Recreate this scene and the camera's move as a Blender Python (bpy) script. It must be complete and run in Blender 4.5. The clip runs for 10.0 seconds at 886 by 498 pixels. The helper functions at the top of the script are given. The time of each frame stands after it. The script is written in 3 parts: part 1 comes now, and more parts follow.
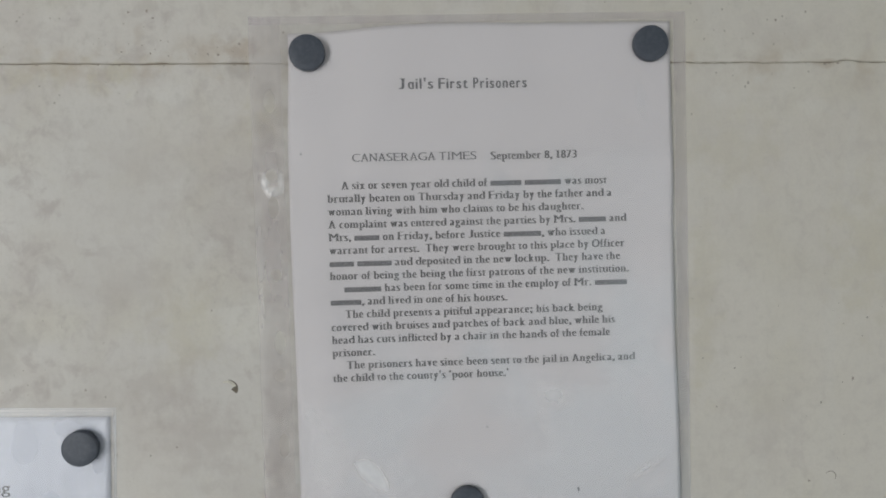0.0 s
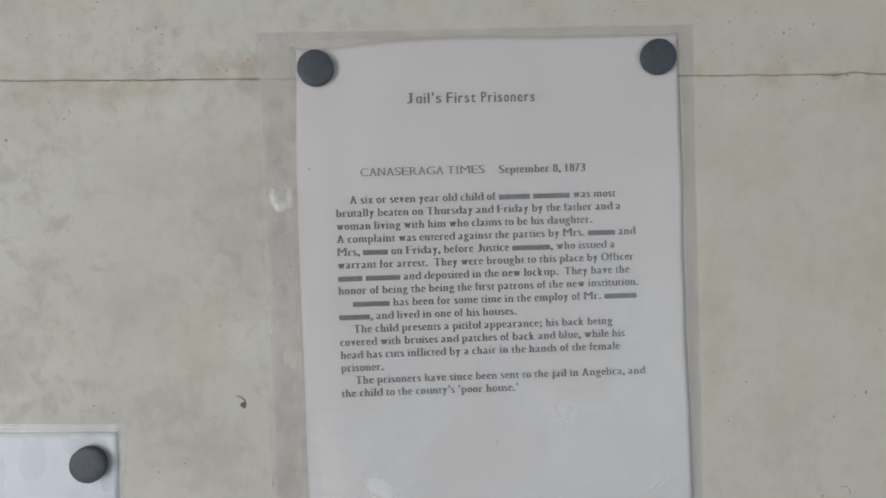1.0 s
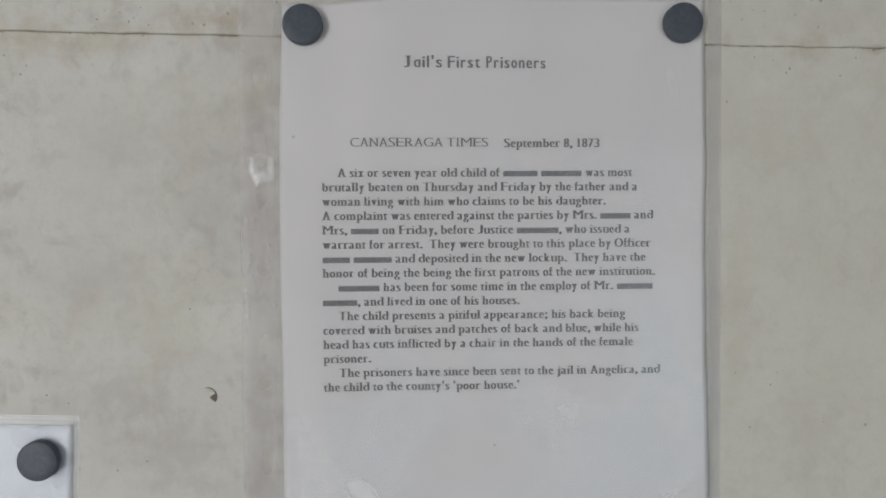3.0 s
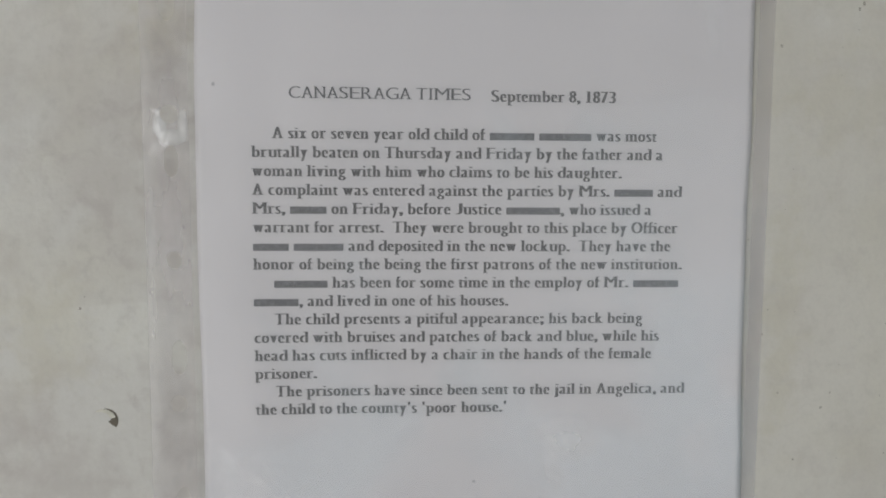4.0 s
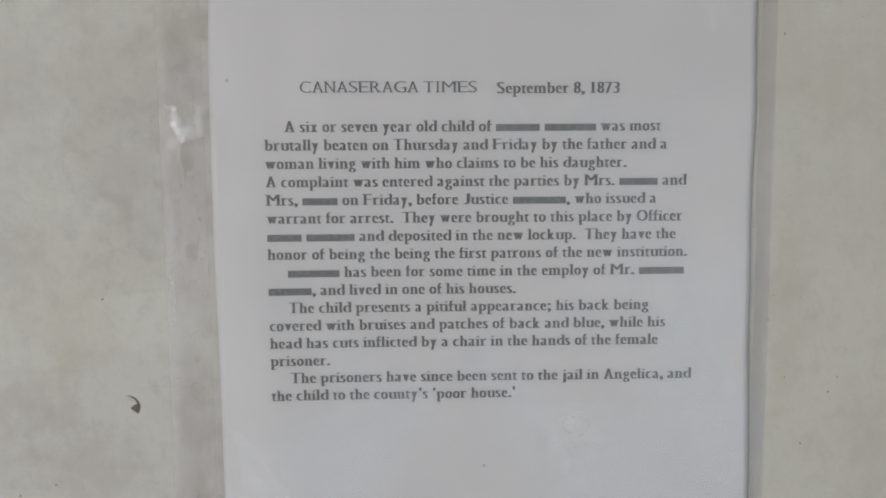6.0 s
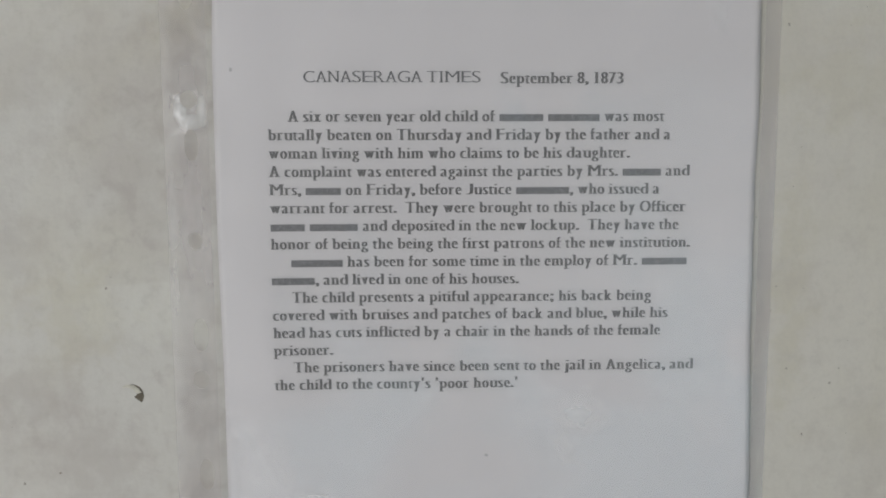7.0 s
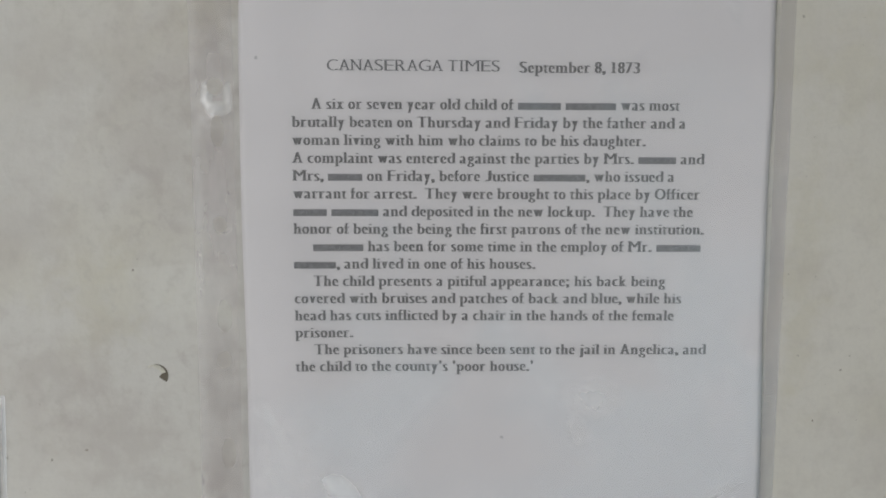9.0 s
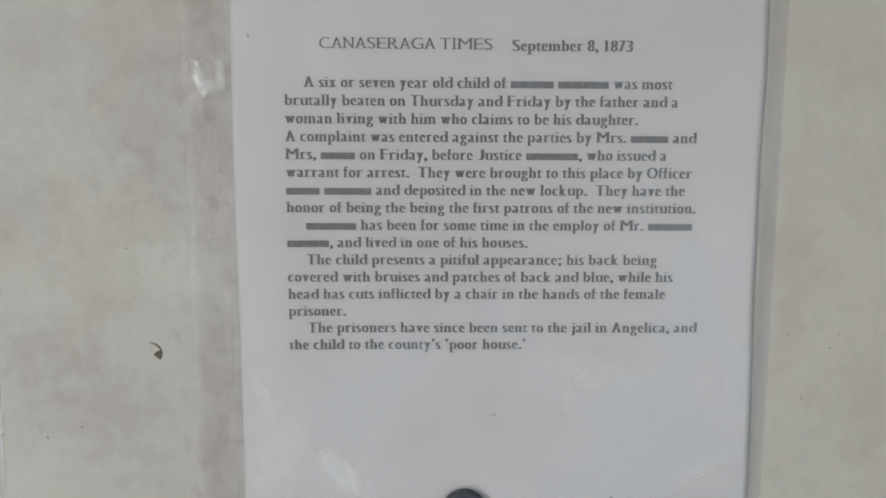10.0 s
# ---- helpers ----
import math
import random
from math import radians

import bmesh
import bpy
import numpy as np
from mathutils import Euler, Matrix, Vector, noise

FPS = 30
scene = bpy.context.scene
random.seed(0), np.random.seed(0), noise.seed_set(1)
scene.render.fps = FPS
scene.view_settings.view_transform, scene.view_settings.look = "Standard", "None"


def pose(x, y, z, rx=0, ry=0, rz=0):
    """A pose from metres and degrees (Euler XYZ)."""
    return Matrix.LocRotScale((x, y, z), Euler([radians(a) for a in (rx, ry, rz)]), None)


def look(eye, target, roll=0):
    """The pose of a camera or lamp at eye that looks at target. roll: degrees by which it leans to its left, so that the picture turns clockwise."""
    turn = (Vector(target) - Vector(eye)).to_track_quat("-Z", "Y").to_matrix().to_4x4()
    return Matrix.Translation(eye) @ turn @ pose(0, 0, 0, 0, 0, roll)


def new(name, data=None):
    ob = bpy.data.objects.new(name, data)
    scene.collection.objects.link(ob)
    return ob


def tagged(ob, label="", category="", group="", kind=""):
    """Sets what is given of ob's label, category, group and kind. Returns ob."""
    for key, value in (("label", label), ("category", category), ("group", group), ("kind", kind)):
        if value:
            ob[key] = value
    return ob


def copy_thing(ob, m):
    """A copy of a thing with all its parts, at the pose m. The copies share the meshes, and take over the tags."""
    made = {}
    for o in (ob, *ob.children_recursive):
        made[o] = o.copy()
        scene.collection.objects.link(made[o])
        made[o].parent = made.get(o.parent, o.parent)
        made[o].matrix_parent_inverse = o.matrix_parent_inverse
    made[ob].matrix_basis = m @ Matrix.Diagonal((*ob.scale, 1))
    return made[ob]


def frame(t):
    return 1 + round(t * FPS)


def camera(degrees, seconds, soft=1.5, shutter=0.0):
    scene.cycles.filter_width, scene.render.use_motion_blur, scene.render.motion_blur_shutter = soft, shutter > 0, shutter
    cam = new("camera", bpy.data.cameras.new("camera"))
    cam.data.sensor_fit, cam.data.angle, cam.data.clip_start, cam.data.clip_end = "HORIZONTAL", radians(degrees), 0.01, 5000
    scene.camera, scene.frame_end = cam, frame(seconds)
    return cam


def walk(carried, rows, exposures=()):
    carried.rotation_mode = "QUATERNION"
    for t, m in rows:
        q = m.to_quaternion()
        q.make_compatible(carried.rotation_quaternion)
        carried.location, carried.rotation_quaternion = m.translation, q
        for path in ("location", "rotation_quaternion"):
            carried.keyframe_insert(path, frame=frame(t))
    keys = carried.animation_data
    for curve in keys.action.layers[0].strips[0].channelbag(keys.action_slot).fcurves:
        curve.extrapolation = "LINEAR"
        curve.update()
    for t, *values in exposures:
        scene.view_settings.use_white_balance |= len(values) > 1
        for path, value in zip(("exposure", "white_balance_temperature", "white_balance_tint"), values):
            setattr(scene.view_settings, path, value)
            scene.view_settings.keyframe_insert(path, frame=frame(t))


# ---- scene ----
cam = camera(68.0, 10.0, soft=1.8)
PATH = [
    (0, (-0.03630, -0.37572, 1.47849), (-0.01659, 0.12354, 1.45972), -0.684),
    (0.5, (-0.04004, -0.37163, 1.47513), (-0.02287, 0.12790, 1.46193), -0.714),
    (1, (-0.03884, -0.37449, 1.48070), (-0.02206, 0.12511, 1.46975), -0.909),
    (1.5, (-0.03775, -0.37555, 1.47606), (-0.02368, 0.12416, 1.46666), -0.641),
    (2, (-0.04024, -0.37321, 1.47786), (-0.02719, 0.12644, 1.46428), -0.830),
    (2.5, (-0.04014, -0.37131, 1.47445), (-0.02784, 0.12835, 1.46080), -0.545),
    (2.7, (-0.04128, -0.36162, 1.46806), (-0.02342, 0.13799, 1.45990), 0.177),
    (3.8, (-0.02650, -0.27135, 1.47947), (-0.00116, 0.22680, 1.44471), 0.733),
    (4, (-0.02640, -0.26143, 1.47773), (0.00196, 0.23616, 1.43770), 1.128),
    (4.5, (-0.02602, -0.25854, 1.47626), (-0.00412, 0.23895, 1.43126), 0.906),
    (5, (-0.02602, -0.26350, 1.47331), (-0.00769, 0.23406, 1.42754), 0.856),
    (5.5, (-0.02306, -0.26707, 1.47523), (-0.00704, 0.23100, 1.43438), 0.370),
    (7, (-0.02442, -0.26861, 1.47267), (-0.00912, 0.22910, 1.42736), 0.570),
    (7.5, (-0.02308, -0.26950, 1.47351), (-0.00468, 0.22792, 1.42627), 0.554),
    (8, (-0.02340, -0.27220, 1.47327), (-0.00783, 0.22532, 1.42605), 0.512),
    (8.5, (-0.02455, -0.27263, 1.47066), (-0.01005, 0.22486, 1.42280), 0.721),
    (9, (-0.02961, -0.27489, 1.46704), (-0.01898, 0.22295, 1.42181), 1.008),
    (9.5, (-0.03092, -0.27447, 1.46467), (-0.01996, 0.22292, 1.41489), 1.147),
    (10, (-0.02758, -0.27622, 1.46379), (-0.01489, 0.22056, 1.40859), 1.061),
]
walk(cam, [(t, look(eye, target, roll)) for t, eye, target, roll in PATH])

# ---- daylight: overcast sky, and the sky's light in the two openings behind the camera ----
world = bpy.data.worlds.new("sky")
scene.world = world
world.use_nodes = True
wn = world.node_tree.nodes
sky = wn.new("ShaderNodeTexSky")
sky.sky_type, sky.sun_disc = "NISHITA", False
sky.sun_elevation, sky.sun_rotation = radians(40), radians(200)
world.node_tree.links.new(sky.outputs[0], wn["Background"].inputs["Color"])
wn["Background"].inputs["Strength"].default_value = 0.1

SOUTH = -2.6
DOOR = (-2.65, -1.42, 0.0, 2.05)
WINDOW = (0.55, 2.0, 0.35, 1.75)


def opening_light(name, opening, power, colour):
    x0, x1, z0, z1 = opening
    lamp = bpy.data.lights.new(name, "AREA")
    lamp.shape, lamp.size, lamp.size_y = "RECTANGLE", x1 - x0 - 0.04, z1 - z0 - 0.04
    lamp.energy, lamp.color = power, colour
    ob = new(name, lamp)
    ob.matrix_world = look(((x0 + x1) / 2, SOUTH - 0.1, (z0 + z1) / 2), ((x0 + x1) / 2, 0, (z0 + z1) / 2))
    return ob


opening_light("doorway_daylight", DOOR, 49.0, (0.965, 0.98, 1.0))
opening_light("window_daylight", WINDOW, 10.3, (0.84, 0.935, 1.0))


# ---- materials ----
class Nodes:
    """A node material with short calls."""

    def __init__(self, name):
        self.mat = bpy.data.materials.new(name)
        self.mat.use_nodes = True
        self.tree = self.mat.node_tree
        self.bsdf = self.tree.nodes["Principled BSDF"]
        self.coord = self.tree.nodes.new("ShaderNodeTexCoord").outputs["Object"]

    def add(self, kind, ins=(), **props):
        n = self.tree.nodes.new(kind)
        for k, v in props.items():
            setattr(n, k, v)
        for k, v in dict(ins).items():
            self.put(n.inputs[k], v)
        return n

    def put(self, socket, v):
        if hasattr(v, "links"):
            self.tree.links.new(v, socket)
        else:
            socket.default_value = v

    def noise(self, scale, detail=3.0, rough=0.55, stretch=None, shift=(0, 0, 0), warp=0.0):
        m = self.add("ShaderNodeMapping", {"Vector": self.coord, "Location": shift, "Scale": stretch or (1, 1, 1)})
        return self.add("ShaderNodeTexNoise", {"Vector": m.outputs[0], "Scale": scale, "Detail": detail, "Roughness": rough, "Distortion": warp}).outputs["Fac"]

    def ramp(self, v, a, b, lo=0.0, hi=1.0):
        n = self.add("ShaderNodeMapRange", {"Value": v, "From Min": a, "From Max": b, "To Min": lo, "To Max": hi}, interpolation_type="SMOOTHSTEP")
        return n.outputs[0]

    def mul(self, a, b, op="MULTIPLY"):
        n = self.add("ShaderNodeMath", operation=op)
        self.put(n.inputs[0], a)
        self.put(n.inputs[1], b)
        return n.outputs[0]

    def mix(self, f, a, b):
        n = self.add("ShaderNodeMix", data_type="RGBA")
        self.put(n.inputs[0], f)
        self.put(n.inputs[6], a if hasattr(a, "links") else (*a, 1))
        self.put(n.inputs[7], b if hasattr(b, "links") else (*b, 1))
        return n.outputs[2]

    def spot(self, cx, cz, rx, rz, ragged=0.5, core=0.45, scale=45, turn=0.0):
        """A place of wear, stain, painted shade or film haze: 1 inside, fading to 0 at an uneven rim."""
        shift = self.add("ShaderNodeVectorMath", {0: self.coord, 1: (cx, 0, cz)}, operation="SUBTRACT").outputs[0]
        turned = self.add("ShaderNodeMapping", {"Vector": shift, "Rotation": (0, radians(turn), 0)}).outputs[0]
        m = self.add("ShaderNodeMapping", {"Vector": turned, "Scale": (1 / rx, 0, 1 / rz)})
        r = self.add("ShaderNodeVectorMath", {0: m.outputs[0]}, operation="LENGTH").outputs["Value"]
        edge = self.mul(self.mul(self.noise(scale, 4, 0.6), 0.5, "SUBTRACT"), ragged * 2, "MULTIPLY")
        return self.ramp(self.mul(r, edge, "ADD"), core, 1.0, 1.0, 0.0)

    def bump(self, h, strength, distance):
        n = self.add("ShaderNodeBump", {"Height": h, "Strength": strength, "Distance": distance})
        self.put(self.bsdf.inputs["Normal"], n.outputs[0])

    def done(self, colour, rough, spec=0.5):
        self.put(self.bsdf.inputs["Base Color"], colour if hasattr(colour, "links") else (*colour, 1))
        self.put(self.bsdf.inputs["Roughness"], rough)
        self.put(self.bsdf.inputs["Specular IOR Level"], spec)
        return self.mat


SEAM_Z = 1.5698


# stains, worn places and painted shade of the wall: x, z, half width, half height, strength, colour
RUST, OCHRE, MAUVE, PALE, DUST = (0.40, 0.30, 0.21), (0.56, 0.515, 0.36), (0.455, 0.405, 0.375), (0.80, 0.80, 0.77), (0.36, 0.34, 0.30)
STAINS_AND_SHADE = [
    (-0.1383, 1.5775, 0.018, 0.010, 0.68, RUST), (-0.1368, 1.5660, 0.013, 0.007, 0.35, DUST), (-0.1899, 1.5855, 0.006, 0.012, 0.28, RUST), (-0.2055, 1.5622, 0.016, 0.013, 0.65, OCHRE),
    (-0.2503, 1.5640, 0.030, 0.012, 0.40, OCHRE), (-0.2452, 1.5670, 0.012, 0.007, 0.30, RUST), (-0.1774, 1.5519, 0.026, 0.008, 0.30, PALE), (-0.1210, 1.5390, 0.016, 0.018, 0.45, OCHRE),
    (-0.1500, 1.4950, 0.050, 0.060, 0.26, MAUVE), (-0.1640, 1.4200, 0.034, 0.028, 0.35, OCHRE), (-0.1938, 1.4440, 0.034, 0.020, 0.28, MAUVE), (-0.2780, 1.4150, 0.040, 0.034, 0.34, DUST),
    (-0.1880, 1.3880, 0.034, 0.024, 0.42, MAUVE), (-0.1600, 1.3580, 0.036, 0.030, 0.42, MAUVE), (-0.2500, 1.5050, 0.050, 0.040, 0.22, PALE),
    # shade behind the binding strip, painted into the wall colour
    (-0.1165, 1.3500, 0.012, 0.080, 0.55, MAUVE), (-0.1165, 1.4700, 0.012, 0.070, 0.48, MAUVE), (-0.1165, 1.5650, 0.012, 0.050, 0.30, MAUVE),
    (0.1641, 1.5596, 0.006, 0.006, 0.50, PALE), (0.2015, 1.5690, 0.009, 0.003, 0.45, RUST), (0.1500, 1.5200, 0.034, 0.034, 0.24, OCHRE), (0.1850, 1.5850, 0.046, 0.012, 0.22, MAUVE),
    (0.1700, 1.3600, 0.036, 0.044, 0.22, MAUVE), (0.2300, 1.4600, 0.034, 0.060, 0.30, OCHRE), (0.1300, 1.4300, 0.013, 0.080, 0.30, OCHRE), (0.1420, 1.5500, 0.010, 0.006, 0.25, PALE), (0.1950, 1.5430, 0.014, 0.010, 0.22, PALE),
]


def wall_paint():
    n = Nodes("aged_cream_wall_paint")
    big = n.noise(6.5, 3, 0.5, shift=(3.1, 0, 1.7), warp=0.4)
    mid = n.noise(24, 4, 0.55, shift=(0.4, 0, 2.2), warp=0.5)
    small = n.noise(150, 5, 0.65)
    fine = n.noise(520, 3, 0.6)
    brush = n.noise(16, 4, 0.6, stretch=(5.0, 1, 0.5))
    blotch = n.noise(15, 3, 0.5, shift=(5.2, 0, 0.6), warp=0.3)
    sep = n.add("ShaderNodeSeparateXYZ", {"Vector": n.coord})
    # the side that people brush past is the more soiled
    handled = n.ramp(sep.outputs["X"], -0.06, 0.12, 0.40, 0.15)
    col = n.mix(n.ramp(big, 0.36, 0.66), (0.640, 0.618, 0.578), (0.676, 0.649, 0.603))
    col = n.mix(n.ramp(sep.outputs["X"], 0.02, 0.2, 0, 0.5), col, (0.745, 0.705, 0.612))
    col = n.mix(n.ramp(blotch, 0.48, 0.68, 0, 0.40), col, (0.640, 0.606, 0.500))
    col = n.mix(n.mul(n.ramp(mid, 0.47, 0.68), n.mul(handled, 0.65)), col, (0.545, 0.495, 0.455))
    col = n.mix(n.ramp(brush, 0.46, 0.72, 0, 0.25), col, (0.70, 0.685, 0.64))
    for x, z, wide, high, strength, tint in STAINS_AND_SHADE:
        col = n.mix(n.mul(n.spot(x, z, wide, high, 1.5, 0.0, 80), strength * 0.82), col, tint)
    # pinkish grey mottling, in some places more than in others
    mottle = n.mul(n.ramp(n.noise(75, 5, 0.62, shift=(2.9, 0, 6.1), warp=0.4), 0.46, 0.70), n.ramp(n.noise(13, 2, 0.5, shift=(8.3, 0, 1.1)), 0.38, 0.60, 0.25, 1.0))
    col = n.mix(n.mul(mottle, n.mul(handled, 1.5)), col, (0.470, 0.425, 0.400))
    # an old layer of paint that ends in a line
    under = n.mul(n.mul(n.mul(sep.outputs["X"], 0.085), 1.4434, "ADD"), n.mul(n.noise(70, 3, 0.6), 0.004), "ADD")
    below = n.ramp(n.mul(sep.outputs["Z"], under, "SUBTRACT"), -0.0012, 0.0006, 1.0, 0.0)
    col = n.mix(n.mul(below, n.mul(n.spot(-0.135, 1.4240, 0.034, 0.026, 0.6, 0.3), 0.5)), col, (0.73, 0.715, 0.66))
    # faint grime in small dots where the paint is rough
    grime = n.mul(n.ramp(small, 0.52, 0.70), n.ramp(n.noise(9, 2, 0.5, shift=(1.3, 0, 9.2)), 0.43, 0.60))
    col = n.mix(n.mul(grime, n.mul(handled, 0.7)), col, (0.46, 0.435, 0.39))
    col = n.mix(n.ramp(small, 0.42, 0.68, 0, 0.10), col, (0.50, 0.475, 0.43))
    # damp marks that follow the joint
    away = n.mul(n.mul(sep.outputs["Z"], SEAM_Z, "SUBTRACT"), 1.0, "ABSOLUTE")
    near = n.ramp(away, 0.001, 0.022, 1.0, 0.0)
    damp = n.mul(near, n.ramp(n.noise(34, 4, 0.6, shift=(0, 0, 5.5)), 0.47, 0.68))
    col = n.mix(n.mul(damp, 0.5), col, (0.50, 0.42, 0.32))
    col = n.mix(n.ramp(fine, 0.40, 0.75, 0.0, 0.14), col, (0.50, 0.48, 0.42))
    n.bump(n.mul(n.mul(mid, 1.0), n.mul(fine, 0.25), "ADD"), 0.35, 0.0012)
    return n.done(col, n.ramp(mid, 0.3, 0.7, 0.48, 0.66), 0.4)


def plain_paint(name, colour, rough=0.8, scale=12.0, vary=0.12):
    n = Nodes(name)
    a = n.noise(scale, 5, 0.6)
    dark = tuple(c * (1 - 2 * vary) for c in colour)
    n.bump(n.noise(scale * 12, 4, 0.6), 0.3, 0.002)
    return n.done(n.mix(n.ramp(a, 0.3, 0.75), colour, dark), rough, 0.3)


def paper_mat(name, colour):
    n = Nodes(name)
    cloud = n.noise(22, 3, 0.5)
    fibre = n.noise(900, 3, 0.7)
    col = n.mix(n.ramp(cloud, 0.3, 0.75, 0, 0.35), colour, tuple(c * 0.93 for c in colour))
    col = n.mix(n.ramp(fibre, 0.45, 0.8, 0, 0.10), col, tuple(c * 0.8 for c in colour))
    n.bump(fibre, 0.05, 0.0002)
    return n.done(col, 0.75, 0.25)


def ink_mat(name, colour):
    n = Nodes(name)
    worn = n.noise(700, 3, 0.7)
    return n.done(n.mix(n.ramp(worn, 0.4, 0.85, 0, 0.4), colour, tuple(c * 2.2 + 0.04 for c in colour)), 0.7, 0.25)


def film_mat(name, haze, rough, relief=0.0006, milky=(0.62, 0.60, 0.60), patch=None, cling=(), stress_glare=(), gloss_too=True):
    """Clear plastic: light goes straight through, gloss by the angle, and a little milky haze."""
    n = Nodes(name)
    t = n.tree
    t.nodes.remove(n.bsdf)
    b = n.add("ShaderNodeBump", {"Height": n.noise(55, 4, 0.55, warp=0.5), "Strength": 0.3, "Distance": relief})
    gloss = n.add("ShaderNodeBsdfGlossy", {"Roughness": rough, "Normal": b.outputs[0]})
    clear = n.add("ShaderNodeBsdfTransparent", {"Color": (0.985, 0.985, 0.985, 1)})
    milk = n.add("ShaderNodeBsdfDiffuse", {"Color": (*milky, 1)})
    body = n.add("ShaderNodeMixShader")
    if patch:
        # hazy where the film stands off, clear where it clings to the sheet;
        # the lean across the sheet paints the sky's reflection as haze
        scale, detail, least, low, high, across, upward, more = patch
        sep = n.add("ShaderNodeSeparateXYZ", {"Vector": n.coord})
        lean = n.mul(n.mul(sep.outputs["X"], across), n.mul(sep.outputs["Z"], upward), "ADD")
        clouds = n.noise(scale, detail, 0.5, shift=(0.33, 0, 0.21), warp=0.5)
        cloud = n.ramp(n.mul(n.mul(clouds, lean, "ADD"), more, "ADD"), low, high, haze * least, haze)
    else:
        cloud = n.ramp(n.noise(40, 4, 0.6, stretch=(1, 1, 0.35)), 0.3, 0.75, haze * 0.6, haze * 1.5)
    for place in cling:
        # clear where the film is pressed flat
        cloud = n.mul(cloud, n.ramp(n.spot(*place, 0.45, 0.75, 70), 0.0, 1.0, 1.0, 0.12))
    tint, white = n.mix(0.0, milky, milky), tuple(min(c * 0.25 + 0.68, 0.92) for c in milky)
    for x, z, wide, high, turn, more in stress_glare:
        # whitened where the film is crumpled, and where glare is painted as haze
        bent_glare = n.mul(n.spot(x, z, wide, high, 0.45, 0.1, 60, turn), more)
        cloud = n.mul(cloud, bent_glare, "ADD")
        tint = n.mix(n.ramp(bent_glare, 0.0, 0.06), tint, white)
    n.put(milk.inputs["Color"], tint)
    n.put(body.inputs[0], cloud)
    n.put(body.inputs[1], clear.outputs[0])
    n.put(body.inputs[2], milk.outputs[0])
    if not gloss_too:
        n.put(t.nodes["Material Output"].inputs["Surface"], body.outputs[0])
        return n.mat
    fres = n.add("ShaderNodeFresnel", {"IOR": 1.45, "Normal": b.outputs[0]})
    top = n.add("ShaderNodeMixShader")
    n.put(top.inputs[0], fres.outputs[0])
    n.put(top.inputs[1], body.outputs[0])
    n.put(top.inputs[2], gloss.outputs[0])
    n.put(t.nodes["Material Output"].inputs["Surface"], top.outputs[0])
    return n.mat


def ferrite():
    n = Nodes("dark_grey_ferrite")
    grain = n.noise(420, 4, 0.7)
    lines = n.noise(150, 2, 0.5, stretch=(1, 1, 9))
    col = n.mix(n.ramp(grain, 0.35, 0.75), (0.060, 0.072, 0.094), (0.086, 0.102, 0.130))
    col = n.mix(n.ramp(lines, 0.5, 0.75, 0, 0.3), col, (0.04, 0.042, 0.048))
    n.bump(grain, 0.25, 0.0003)
    return n.done(col, 0.5, 0.5)


M_WALL = wall_paint()
M_GAP = plain_paint("dark_joint_dirt", (0.34, 0.285, 0.22), 0.95, 60)
M_PAPER = paper_mat("white_copy_paper", (0.771, 0.741, 0.744))
M_PAPER_2 = paper_mat("bright_white_paper", (0.63, 0.65, 0.71))
M_INK = ink_mat("black_toner", (0.202, 0.196, 0.196))
M_INK_DARK = ink_mat("fresh_black_toner", (0.035, 0.035, 0.037))
M_BAR = ink_mat("thin_grey_toner", (0.23, 0.225, 0.23))
M_INK_GREY = ink_mat("grey_toner", (0.20, 0.197, 0.20))
# the listed white spots are highlights on the film, painted as haze
M_FILM = film_mat("clear_sleeve_film", 0.13, 0.30, 0.0006, (0.69, 0.87, 0.95), (17, 2, 0.06, 0.42, 0.70, 1.2, -1.9, -0.17), (),
                  [(-0.0655, -0.1640, 0.0075, 0.0210, 43, 0.36), (-0.0920, -0.1520, 0.0200, 0.0340, 0, 0.13), (-0.1000, -0.1280, 0.0060, 0.0120, 40, 0.14), (0.0390, -0.1210, 0.0170, 0.0130, 0, 0.18),
                   (0.0340, -0.1360, 0.0055, 0.0100, 20, 0.10), (0.0920, -0.1660, 0.0045, 0.0170, -58, 0.14), (0.0940, 0.0470, 0.0045, 0.0180, 8, 0.10)])
M_FILM_2 = film_mat("creased_sleeve_film", 0.19, 0.20, 0.0006, (0.90, 0.92, 0.97), None,
                    [(-0.0470, -0.0150, 0.0085, 0.0140), (-0.0235, -0.0060, 0.0085, 0.0050), (-0.0065, -0.0240, 0.0050, 0.0090), (-0.0690, -0.0210, 0.0080, 0.0140), (-0.0130, -0.0160, 0.0150, 0.0140), (-0.0330, -0.0500, 0.0070, 0.0080),
                     (-0.1100, 0.0030, 0.3000, 0.0040), (0.0020, -0.1400, 0.0022, 0.1500)])
M_SMUDGE = ink_mat("faint_smudge", (0.50, 0.485, 0.49))
# spots by the top hole: crumpled film, with its glare painted in
M_STRIP = film_mat("hazy_binding_film", 0.30, 0.20, 0.0006, (0.64, 0.595, 0.60), None, (),
                   [(-0.1208, 0.0050, 0.0032, 0.0070, 0, 0.38), (-0.1165, 0.0000, 0.0060, 0.0035, 0, 0.34), (-0.1122, 0.0040, 0.0022, 0.0070, 0, 0.40), (-0.1252, -0.0500, 0.0036, 0.1500, 0, 0.03)])
M_MARGIN = film_mat("pinkish_film_margin", 0.26, 0.25, 0.0006, (0.61, 0.545, 0.58), gloss_too=False)
